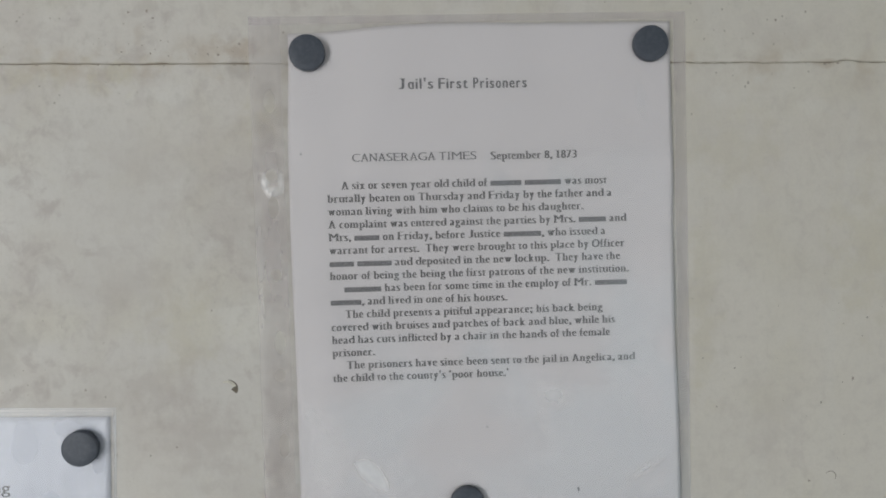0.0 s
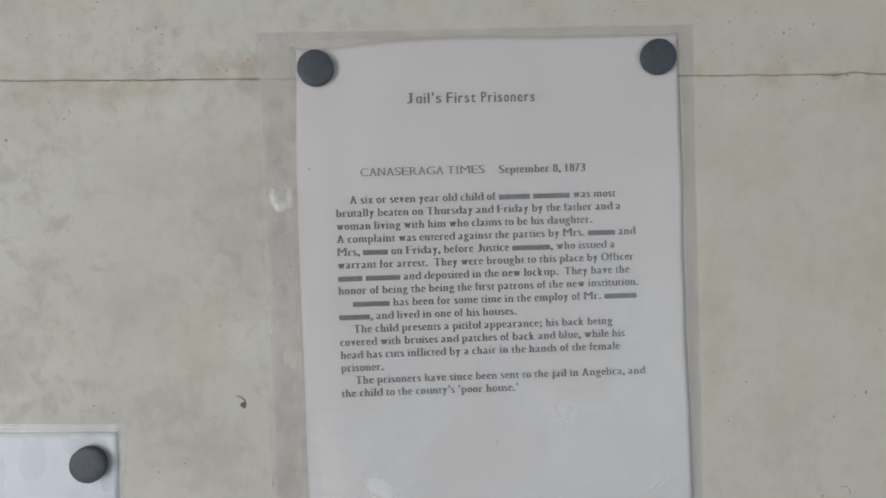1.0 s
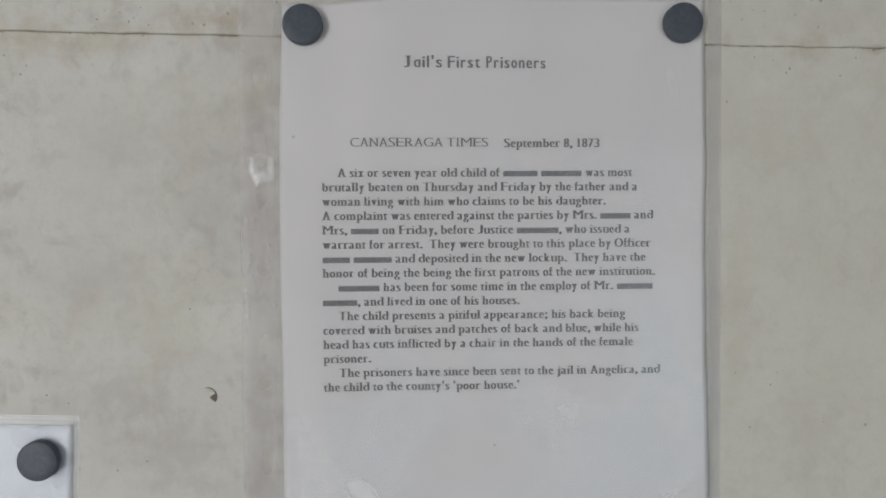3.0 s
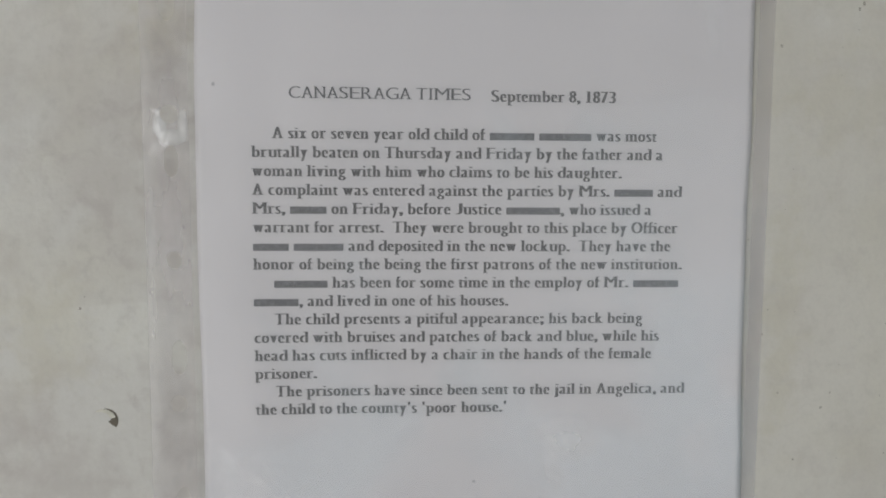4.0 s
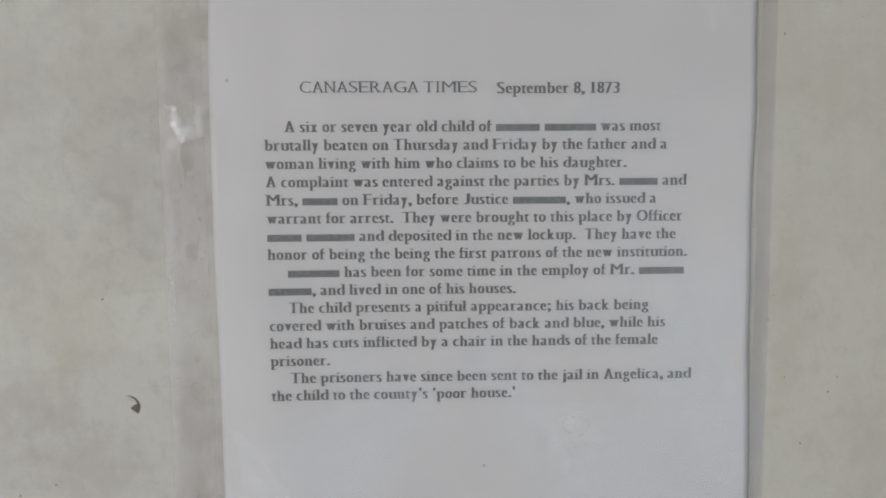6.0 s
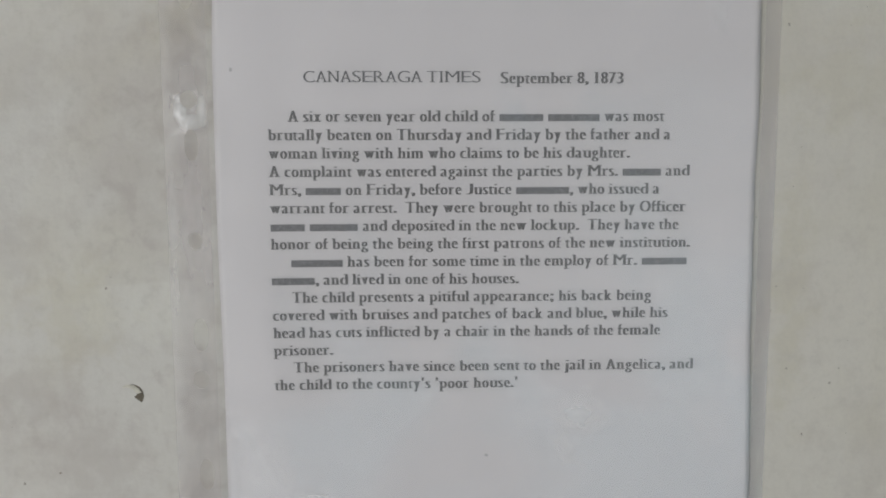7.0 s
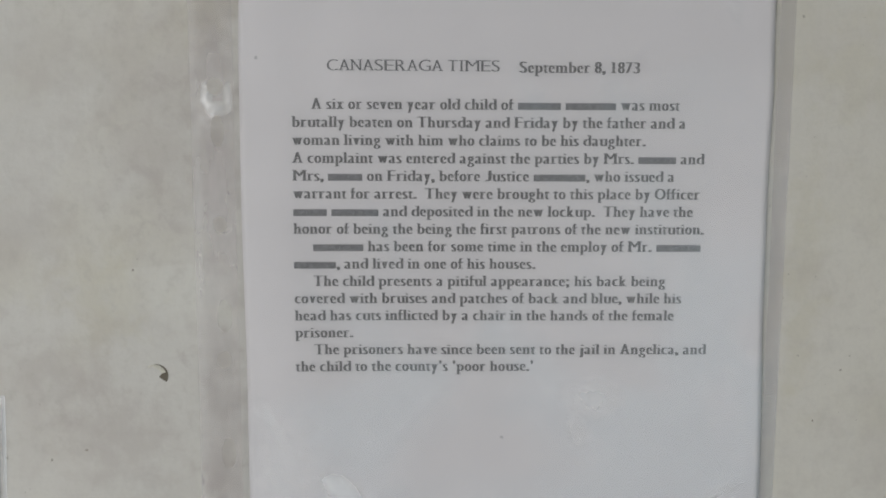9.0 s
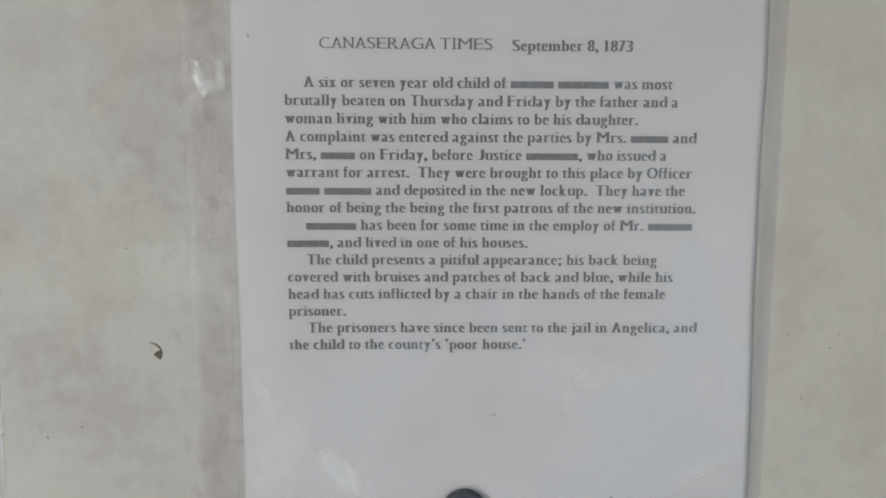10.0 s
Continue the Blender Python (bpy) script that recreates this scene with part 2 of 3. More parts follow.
M_FOLD = film_mat("milky_film_fold", 0.20, 0.25, 0.0006, (0.66, 0.72, 0.80), gloss_too=False)
M_WELD = film_mat("welded_film_edge", 0.10, 0.38, 0.0006, (0.70, 0.66, 0.66), gloss_too=False)
M_MAGNET = ferrite()
M_FAINT = plain_paint("faint_specks", (0.46, 0.43, 0.37), 0.8, 200)
M_SPECK = plain_paint("dark_specks", (0.41, 0.365, 0.31), 0.8, 200)
M_CHIP = plain_paint("bared_brown_primer", (0.19, 0.165, 0.13), 0.8, 300)
M_FLAKE = plain_paint("cream_paint_flake", (0.74, 0.71, 0.62), 0.6, 200)
M_ROOM = plain_paint("plain_room_paint", (0.62, 0.61, 0.58), 0.8, 3)
M_FLOOR = plain_paint("worn_concrete", (0.36, 0.35, 0.33), 0.6, 5)
M_GROUND = plain_paint("dry_ground", (0.30, 0.30, 0.24), 0.95, 1.5)


# ---- mesh helpers ----
def part(name, bm, material, parent=None, label=""):
    me = bpy.data.meshes.new(name)
    bm.to_mesh(me)
    bm.free()
    me.materials.append(material)
    ob = new(name, me)
    ob.parent = parent
    return tagged(ob, label) if label else ob


def smooth_faces(ob):
    ob.data.polygons.foreach_set("use_smooth", [True] * len(ob.data.polygons))
    return ob


def add_box(bm, x0, x1, y0, y1, z0, z1):
    m = Matrix.LocRotScale(((x0 + x1) / 2, (y0 + y1) / 2, (z0 + z1) / 2), None, (x1 - x0, y1 - y0, z1 - z0))
    bmesh.ops.create_cube(bm, size=1, matrix=m)
    return bm


def box(x0, x1, y0, y1, z0, z1):
    return add_box(bmesh.new(), x0, x1, y0, y1, z0, z1)


def step(a, b, v):
    v = min(max((v - a) / (b - a), 0.0), 1.0)
    return v * v * (3 - 2 * v)


def wave(x, z, scale, seed=0.0):
    return noise.noise(Vector((x * scale, seed, z * scale)))


# ---- structure: the painted wall of two plates with an open joint ----
XW, XE, TOP = -2.9, 2.2, 2.4


def joint_edge(x, side):
    """Height of a plate's ragged edge along the joint."""
    base = 0.00016 - 0.00006 * step(0.09, 0.12, x) + 0.00035 * max(0, wave(x, 0, 9, 4.0) + 0.1) + 0.00045 * abs(wave(x, side, 110, 2.0)) + 0.00075 * max(0, wave(x, side, 42, 8.0) - 0.08)
    base *= 1 - 0.8 * step(-0.131, -0.126, x) * step(-0.09, -0.11, x)
    drift = 0.0007 * wave(x, 0, 5, 11.0) + 0.0004 * wave(x, 0, 40, 3.0) + 0.0003 * wave(x, 0, 130, 13.0)
    drift += 0.0014 * math.exp(-(((x - 0.2149) / 0.008) ** 2)) + 0.0006 * step(0.12, 0.16, x) * wave(x, 0, 75, 19.0)
    return SEAM_Z + drift + side * base


def plate(z_far, side):
    """A plate whose edge at the joint is ragged; the far edge is straight. Front face at y = 0."""
    xs = [XW, -1.2, -0.6] + [-0.34 + 0.0011 * i for i in range(620)] + [0.7, 1.2, XE]
    bm = bmesh.new()
    cols = []
    for x in xs:
        e = joint_edge(x, side)
        z1 = e + side * 0.0006
        cols.append([bm.verts.new(p) for p in ((x, 0.0016, e), (x, 0.0005, e), (x, 0.0, z1), (x, 0.0, z_far))])
    for a, b in zip(cols, cols[1:]):
        for i in range(3):
            f = (a[i], a[i + 1], b[i + 1], b[i])
            bm.faces.new(f if side > 0 else f[::-1])
    bmesh.ops.recalc_face_normals(bm, faces=bm.faces)
    return bm


wall_north = tagged(part("wall_north", box(XW, XE, 0.0011, 0.2, 0, TOP), M_GAP), "aged wall of cream-painted plates with a rough joint", "wall", kind="structure")
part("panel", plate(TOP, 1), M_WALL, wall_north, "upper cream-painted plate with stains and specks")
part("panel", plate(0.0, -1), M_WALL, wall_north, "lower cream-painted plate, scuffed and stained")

tagged(part("floor", box(XW, XE, SOUTH, 0, -0.1, 0), M_FLOOR), "worn grey concrete floor", "floor", kind="structure")
tagged(part("ceiling", box(XW, XE, SOUTH, 0, TOP, TOP + 0.1), M_ROOM), "plain painted ceiling", "ceiling", kind="structure")
tagged(part("wall_west", box(XW - 0.2, XW, SOUTH, 0.2, 0, TOP), M_ROOM), "plain painted wall", "wall", kind="structure")
tagged(part("wall_east", box(XE, XE + 0.2, SOUTH, 0.2, 0, TOP), M_ROOM), "plain painted wall", "wall", kind="structure")
bm = bmesh.new()
y0, y1 = SOUTH - 0.2, SOUTH
add_box(bm, XW, DOOR[0], y0, y1, 0, TOP)
add_box(bm, DOOR[0], DOOR[1], y0, y1, DOOR[3], TOP)
add_box(bm, DOOR[1], WINDOW[0], y0, y1, 0, TOP)
add_box(bm, WINDOW[0], WINDOW[1], y0, y1, 0, WINDOW[2])
add_box(bm, WINDOW[0], WINDOW[1], y0, y1, WINDOW[3], TOP)
add_box(bm, WINDOW[1], XE, y0, y1, 0, TOP)
tagged(part("wall_south", bm, M_ROOM), "plain painted wall with a doorway and a window opening", "wall", kind="structure")
tagged(part("ground", box(-600, 600, -600, 600, -0.4, -0.12), M_GROUND), "dry open ground outside", "ground", kind="structure")

# ---- the notice: its own frame, tipped a little on the wall ----
TIP = 0.82
NOTICE = pose(0, 0, 1.5, 0, -TIP, 0)
X_L, X_R, Z_T, Z_B = -0.1070, 0.1115, 0.0914, -0.1884
MAGNETS = [(-0.0950, 0.0761, 0.0), (0.0988, 0.0783, 35.0), (-0.0118, -0.1823, 80.0)]


def lift(x, z):
    """How far the paper stands off the wall."""
    d = 0.0012 + 0.0011 * step(0.02, 0.11, x) * step(0.04, -0.12, z) + 0.0004 * step(-0.10, -0.06, x)
    d += 0.0007 * wave(x, z, 14, 1.0) + 0.0005 * wave(x, z * 0.2, 38, 7.0) + 0.0003 * wave(x, z, 34, 6.0)
    for mx, mz, _ in MAGNETS:
        d += (0.0009 - d) * math.exp(-((x - mx) ** 2 + (z - mz) ** 2) / 0.019**2)
    return max(d, 0.0007)


CREASES = [(-0.052, -0.176, -0.074, -0.150, 0.0060, 0.0008), (0.030, -0.135, 0.052, -0.100, 0.006, 0.0003), (0.080, -0.173, 0.102, -0.160, 0.004, 0.0003), (0.089, 0.060, 0.094, 0.034, 0.005, 0.0002), (-0.060, 0.050, -0.030, 0.030, 0.007, 0.0004), (-0.1056, -0.006, -0.1052, -0.017, 0.0034, 0.0003),
           (-0.1222, 0.0104, -0.1206, 0.0102, 0.0016, 0.0004), (-0.1088, 0.0118, -0.1083, 0.0112, 0.0013, 0.0004), (-0.1212, 0.0060, -0.1180, -0.0030, 0.0020, 0.0003), (-0.1180, -0.0010, -0.1125, 0.0030, 0.0020, 0.0003)]


def creases(x, z):
    """Soft folds pressed into the film, most of them running from the lower magnet."""
    d = 0.0
    for x0, z0, x1, z1, wide, high in CREASES:
        dx, dz = x1 - x0, z1 - z0
        t = min(max(((x - x0) * dx + (z - z0) * dz) / (dx * dx + dz * dz), 0.0), 1.0)
        r2 = (x - x0 - t * dx) ** 2 + (z - z0 - t * dz) ** 2
        d += high * math.exp(-r2 / (wide * (0.6 + 0.6 * t)) ** 2)
    return d


def film_lift(x, z):
    """The sleeve lies on the paper, creased and bulging a little, and falls to the wall beside it."""
    d = lift(min(max(x, X_L), X_R), min(max(z, Z_B), Z_T)) + 0.00035
    d += 0.00036 * (1 + wave(x, z, 24, 3.0)) + 0.00012 * (1 + wave(x, z, 70, 5.0))
    out = max(step(X_L + 0.002, X_L - 0.018, x), step(X_R, X_R + 0.008, x), step(Z_T, Z_T + 0.005, z))
    d += ((0.0019 if x < 0 and z < Z_T else 0.0004) + 0.0001 * wave(x, z, 45, 2.0) - d) * out
    # a pinched crease by the top hole
    d += 0.0005 * math.exp(-((x + 0.1165) ** 2 + (z - 0.001) ** 2) / 0.009**2) * (0.7 + wave(x, z, 210, 9.0))
    d += creases(x, z)
    for mx, mz, _ in MAGNETS:
        d += (0.0014 - d) * math.exp(-(((x - mx) ** 2 + (z - mz) ** 2) / 0.0125**2) ** 3)
    return d


def sheet_mesh(x0, x1, z0, z1, nx, nz, depth, top=lambda x: 0.0, west=lambda z: 0.0, east=lambda z: 0.0):
    """A sheet laid over depth(x, z); top, west and east move its edges."""
    bm = bmesh.new()
    grid = []
    for j in range(nz + 1):
        row = []
        for i in range(nx + 1):
            x = x0 + (x1 - x0) * i / nx
            z = z0 + (z1 + top(x) - z0) * j / nz
            x += west(z) * (1 - i / nx) + east(z) * i / nx
            row.append(bm.verts.new((x, -depth(x, z), z)))
        grid.append(row)
    for j in range(nz):
        for i in range(nx):
            bm.faces.new((grid[j][i], grid[j][i + 1], grid[j + 1][i + 1], grid[j + 1][i]))
    return bm


def thicken(bm, by):
    """Give a sheet a back face and edges."""
    verts, faces = list(bm.verts), list(bm.faces)
    rim = [e for e in bm.edges if len(e.link_faces) == 1]
    back = {v: bm.verts.new((v.co.x, v.co.y + by, v.co.z)) for v in verts}
    for f in faces:
        bm.faces.new([back[v] for v in reversed(f.verts)])
    for e in rim:
        a, b = e.verts
        bm.faces.new((a, b, back[b], back[a]))
    bmesh.ops.recalc_face_normals(bm, faces=bm.faces)
    return bm


# the sheet was cut by hand: its edges are not quite straight
def trimmed_top(x):
    return 0.0009 * math.exp(-(((x + 0.01) / 0.035) ** 2)) - 0.0040 * step(-0.035, -0.104, x)


def west_edge(z):
    return 0.0011 - 0.0021 * step(0.085, 0.015, z) + 0.0006 * step(-0.03, -0.12, z)


def east_edge(z):
    return -0.0005 + 0.0008 * math.exp(-(((z - 0.006) / 0.022) ** 2)) + 0.0020 * step(-0.07, -0.165, z)


notice = tagged(new("notice_sheet"), "white printed sheet in a clear sleeve, held up by magnets", "notice")
notice.matrix_world = NOTICE
smooth_faces(part("paper", thicken(sheet_mesh(X_L, X_R, Z_B, Z_T, 90, 110, lift, trimmed_top, west_edge, east_edge), 0.00012), M_PAPER, notice, "white paper, slightly buckled"))

# sleeve: front film, hazy punched strip, welded edges
S_L, S_R, S_T, S_B = X_L - 0.0205, X_R + 0.0088, Z_T + 0.0058, Z_B - 0.006
sleeve = smooth_faces(part("sleeve", sheet_mesh(X_L - 0.003, S_R, S_B, S_T, 120, 150, film_lift), M_FILM, notice, "clear glossy plastic film with creases"))

HOLES = [(-0.1174, 0.0087, 0.0033, 0.0035), (-0.1169, -0.0092, 0.0028, 0.0062), (-0.1167, -0.0474, 0.0030, 0.0034), (-0.1159, -0.0859, 0.0031, 0.0068), (-0.1165, -0.1045, 0.0031, 0.0036),
         (-0.1172, 0.0500, 0.0031, 0.0066), (-0.1155, -0.1450, 0.0031, 0.0066)]


def punched_strip():
    """The binding strip with holes cut through it."""
    x0, x1, n_x, n_z = S_L, X_L - 0.003, 36, 590
    bm = bmesh.new()
    grid, inside = {}, set()
    for j in range(n_z + 1):
        for i in range(n_x + 1):
            x, z = x0 + (x1 - x0) * i / n_x, S_B + (S_T - S_B) * j / n_z
            for hx, hz, rx, rz in HOLES:
                u, v = (x - hx) / rx, (z - hz) / rz
                r = math.hypot(u, v)
                if r < 0.84:
                    inside.add((i, j))
                elif r < 1.12:
                    x, z = hx + u / r * rx, hz + v / r * rz
            grid[i, j] = bm.verts.new((x, -film_lift(x, z), z))
    for j in range(n_z):
        for i in range(n_x):
            ring = [(i, j), (i + 1, j), (i + 1, j + 1), (i, j + 1)]
            if not any(k in inside for k in ring):
                bm.faces.new([grid[k] for k in ring])
    bmesh.ops.delete(bm, geom=[v for v in bm.verts if not v.link_faces], context="VERTS")
    return bm


smooth_faces(part("binding_strip", punched_strip(), M_STRIP, sleeve, "milky punched binding strip"))


def ridge(x0, x1, z0, z1, along_x):
    """A low welded ridge in the film."""
    bm = bmesh.new()
    rows = []
    for k in range(121):
        t = k / 120
        row = []
        for s, h in ((0, 0.0), (0.3, 0.00008), (0.7, 0.00008), (1, 0.0)):
            x = x0 + (x1 - x0) * (t if along_x else s)
            z = z0 + (z1 - z0) * (s if along_x else t)
            row.append(bm.verts.new((x, -film_lift(x, z) - 0.00006 - h, z)))
        rows.append(row)
    for a, b in zip(rows, rows[1:]):
        for i in range(3):
            bm.faces.new((a[i], a[i + 1], b[i + 1], b[i]))
    bmesh.ops.recalc_face_normals(bm, faces=bm.faces)
    return bm


smooth_faces(part("weld", ridge(S_L, S_R, S_B, S_B + 0.0015, True), M_WELD, sleeve, "welded seam of the film"))
for x0, x1, z0, z1, flat in ((S_L, S_R, Z_T + 0.0012, S_T, True), (X_R + 0.0012, S_R, S_B, Z_T + 0.0012, False)):
    smooth_faces(part("margin", ridge(x0, x1, z0, z1, flat), M_MARGIN, sleeve, "hazy empty margin of the film"))

# ---- lettering ----
# advance widths of a bold book face, in thousandths of the size
WIDE = dict(zip("abcdefghijklmnopqrstuvwxyz", (500, 556, 444, 556, 444, 333, 500, 556, 278, 333, 556, 278, 833, 556, 500, 556, 556, 444, 389, 333, 556, 500, 722, 500, 500, 444)))
WIDE.update(zip("ABCDEFGHIJKLMNOPQRSTUVWXYZ", (722, 667, 722, 722, 667, 611, 778, 778, 389, 500, 778, 667, 944, 722, 778, 611, 778, 722, 556, 667, 722, 722, 1000, 722, 722, 667)))
WIDE.update({c: 500 for c in "0123456789"})
WIDE.update({".": 250, ",": 250, " ": 250, "'": 278, ";": 333})
CAP, XH, DESC = 0.682, 0.449, -0.230
# serifs: L, C, R full feet; l, r half slabs pointing left
FEET = dict(A="LR", F="L", H="LR", I="C", J="", K="LR", M="LR", N="L", P="L", R="LR", T="C", Y="C", f="C", h="LR", i="C", k="LR", l="C", m="LCR", n="LR", r="L", x="LR")
FEET.update({"1": "C"})
HEADS = dict(B="l", D="l", E="l", F="l", H="LR", I="C", K="LR", L="L", M="lR", N="lR", P="l", R="l", U="LR", V="LR", W="LR", Y="LR", b="l", d="r", h="l", k="l", l="c")
HEADS.update({"1": "c"})
WAISTS = dict(n="l", m="l", r="l", p="l", i="c", u="lr", v="LR", w="LR", y="LR", x="LR")
GLYPHS = {}


SLIM = 0.020


def glyph(ch, slim):
    """Vertices and faces of one letter of the built-in font at size 1, with slimmer strokes if asked."""
    if (ch, slim) not in GLYPHS:
        data = bpy.data.curves.new("letter", "FONT")
        data.body, data.size, data.resolution_u = ch, 1.0, 4
        data.offset = -SLIM if slim else 0.0
        ob = new("letter", data)
        me = bpy.data.meshes.new_from_object(ob)
        pts = [(v.co.x, v.co.y) for v in me.vertices]
        if slim:
            low, high = min(p[1] for p in pts), max(p[1] for p in pts)
            grow = (high - low + 2 * SLIM) / (high - low)
            pts = [(a, low - SLIM + (b - low) * grow) for a, b in pts]
        GLYPHS[ch, slim] = (pts, [tuple(p.vertices) for p in me.polygons])
        bpy.data.objects.remove(ob)
        bpy.data.curves.remove(data)
        bpy.data.meshes.remove(me)
    return GLYPHS[ch, slim]


def put_face(bm, pts, place):
    bm.faces.new([bm.verts.new(place(*p)) for p in pts])


def slab(bm, x0, x1, y0, y1, place):
    put_face(bm, ((x0, y0, 5), (x1, y0, 5), (x1, y1, 5), (x0, y1, 5)), place)


def letter(bm, ch, x, advance, weight, serif, place):
    """One letter, fitted to its advance; place(u, v, layer) lays it on the sheet."""
    verts, faces = glyph(ch, serif and weight > 0.01 and ch not in ".,;")
    if ch == "J":
        low = min(v[1] for v in verts)
        verts = [(a, (b - low) * CAP / (CAP - low)) for a, b in verts]
    lo, hi = min(v[0] for v in verts), max(v[0] for v in verts)
    narrow = ch in "il1I.,;'!"
    marks = FEET.get(ch, "") + WAISTS.get(ch, "") + HEADS.get(ch, "")
    edge = 0.022 + weight
    left = edge + (0.045 if serif and any(c in marks for c in "Ll") else 0)
    right = edge + (0.045 if serif and "R" in marks else 0)
    if narrow:
        k, off = 1.0, advance / 2 - (lo + hi) / 2
    else:
        k = (advance - left - right) / (hi - lo)
        off = left - lo * k
    copies = 4 if serif and weight > 0.01 else 2
    for layer, dx in [(i, weight * (2 * i / (copies - 1) - 1)) for i in range(copies)] if weight else ((0, 0.0),):
        made = [bm.verts.new(place(x + off + vx * k + dx, vy, layer)) for vx, vy in verts]
        for f in faces:
            if len(set(f)) > 2:
                bm.faces.new([made[i] for i in f])
    if not serif:
        return
    stem = 0.030 * (1 if narrow else min(k, 1.15)) + weight
    spots = {"l": lo * k + off + 0.045, "c": advance / 2, "r": hi * k + off - 0.045}
    thin, reach = 0.042, 0.100
    for table, level, up in ((FEET, 0.0, 1), (WAISTS, XH, -1), (HEADS, CAP, -1)):
        for c in table.get(ch, ""):
            mid = x + spots[c.lower()]
            a, b = mid - stem - reach * 0.75, mid + (stem + reach * 0.75 if c.isupper() else stem * 0.2)
            slab(bm, a, b, min(level, level + up * thin), max(level, level + up * thin), place)
    if ch in "ft":
        slab(bm, x + 0.012, x + advance - (0.012 if ch == "t" else 0.0), XH - 0.060, XH, place)
    for c, spot in (("p", "l"), ("q", "r")):
        if ch == c:
            mid = x + spots[spot]
            slab(bm, mid - stem - 0.06, mid + stem + 0.06, DESC, DESC + thin, place)


def line_mesh(text, size, x, z, weight=0.056, serif=True, stretch=1.0, depth=lift):
    """A line of lettering that follows the sheet. A number between bars stands for a blank bar that many sizes long."""
    bm = bmesh.new()

    def place(u, v, layer):
        px, pz = x + u * size, z + v * size
        return (px, -depth(px, pz) - 0.00010 - 0.00002 * layer, pz)

    pen = 0.0
    for n, piece in enumerate(text.split("|")):
        if n % 2:
            length = float(piece)
            steps = max(2, int(length * 3))
            for i in range(steps):
                slab(bm, pen + 0.03 + (length - 0.06) * i / steps, pen + 0.03 + (length - 0.06) * (i + 1) / steps, 0.0, 0.44, place)
                bm.faces.ensure_lookup_table()
                bm.faces[-1].material_index = 1
            pen += length
            continue
        for ch in piece:
            wide = WIDE[ch] / 1000 * stretch
            if ch != " ":
                letter(bm, ch, pen, wide, weight, serif, place)
            pen += wide
    bmesh.ops.recalc_face_normals(bm, faces=bm.faces)
    for f in bm.faces:
        if f.normal.y > 0:
            f.normal_flip()
    return bm


SIZE = 0.00635
PITCH = 1.15 * SIZE
TEXT_X = -0.0868
LINES = [
    (1.25, "A six or seven year old child of |2.834| |3.334| was most"),
    (0, "brutally beaten on Thursday and Friday by the father and a"),
    (0, "woman living with him who claims to be his daughter."),
    (0, "A complaint was entered against the parties by Mrs. |2.556| and"),
    (0, "Mrs, |2.278| on Friday, before Justice |3.445|, who issued a"),
    (0, "warrant for arrest.  They were brought to this place by Officer"),
    (0, "|2.222| |3.112| and deposited in the new lockup.  They have the"),
    (0, "honor of being the being the first patrons of the new institution."),
    (1.25, "|3.334| has been for some time in the employ of Mr. |3.0|"),
    (0, "|2.779|, and lived in one of his houses."),
    (1.25, "The child presents a pitiful appearance; his back being"),
    (0, "covered with bruises and patches of back and blue, while his"),
    (0, "head has cuts inflicted by a chair in the hands of the female"),
    (0, "prisoner."),
    (1.25, "The prisoners have since been sent to the jail in Angelica, and"),
    (0, "the child to the county's 'poor house.'"),
]
# the title is in a round hand-drawn face: a single-storey a, a J with a bar, loosely set
ROUND = dict(zip("JFPaeilnorst'", (640, 600, 540, 520, 540, 270, 270, 530, 530, 470, 480, 470, 300)))


def round_word(bm, text, x0, x1, z, size, weight):
    """One word that fills x0 to x1."""
    unit = (x1 - x0) / sum(ROUND[c] for c in text) / size
    pen = x0

    def place(u, v, layer):
        px, pz = pen + u * size, z + v * size
        return (px, -lift(px, pz) - 0.00010 - 0.00002 * layer, pz)

    for ch in text:
        wide = ROUND[ch] * unit
        pts, faces = glyph("d" if ch == "a" else ch, False)
        if ch == "a":
            pts = [(a, min(b, XH)) for a, b in pts]
        elif ch == "J":
            low = min(b for a, b in pts)
            pts = [(a, (b - low) * CAP / (CAP - low)) for a, b in pts]
        lo, hi = min(p[0] for p in pts), max(p[0] for p in pts)
        room = wide - 0.105 - 2 * weight
        k = 1.0 if ch in "il'" else (room * (0.70 if ch == "J" else 1.0)) / (hi - lo)
        off = wide / 2 - (lo + hi) / 2 * k - (0.05 if ch == "J" else 0.0)
        for layer, dx in ((0, -weight), (1, weight)):
            made = [bm.verts.new(place(off + a * k + dx, b, layer)) for a, b in pts]
            for f in faces:
                if len(set(f)) > 2:
                    bm.faces.new([made[i] for i in f])
        if ch == "J":
            slab(bm, 0.17, wide - 0.12, CAP - 0.060, CAP, place)
        pen += wide * size


bm = bmesh.new()
for text, x0, x1, z in (("Jail's", -0.0452, -0.0247, 0.0555), ("First", -0.0227, -0.0052, 0.0554), ("Prisoners", -0.0030, 0.0285, 0.0553)):
    round_word(bm, text, x0, x1, z, 0.0087, 0.023)
bmesh.ops.recalc_face_normals(bm, faces=bm.faces)
for f in bm.faces:
    if f.normal.y > 0:
        f.normal_flip()
part("title", bm, M_INK_GREY, notice, "round printed title")
part("heading", line_mesh("CANASERAGA TIMES", SIZE, -0.0722, 0.0154, 0.027, True, 1.058), M_INK_GREY, notice, "thin serif capitals")
part("date_line", line_mesh("September 8, 1873", SIZE, 0.0062, 0.0150), M_INK, notice, "bold printed date")
for n, (indent, words) in enumerate(LINES):
    row = part("text_line", line_mesh(words, SIZE, TEXT_X + indent * SIZE, -n * PITCH), M_INK, notice, "" if n else "bold black printed text")
    row.data.materials.append(M_BAR)


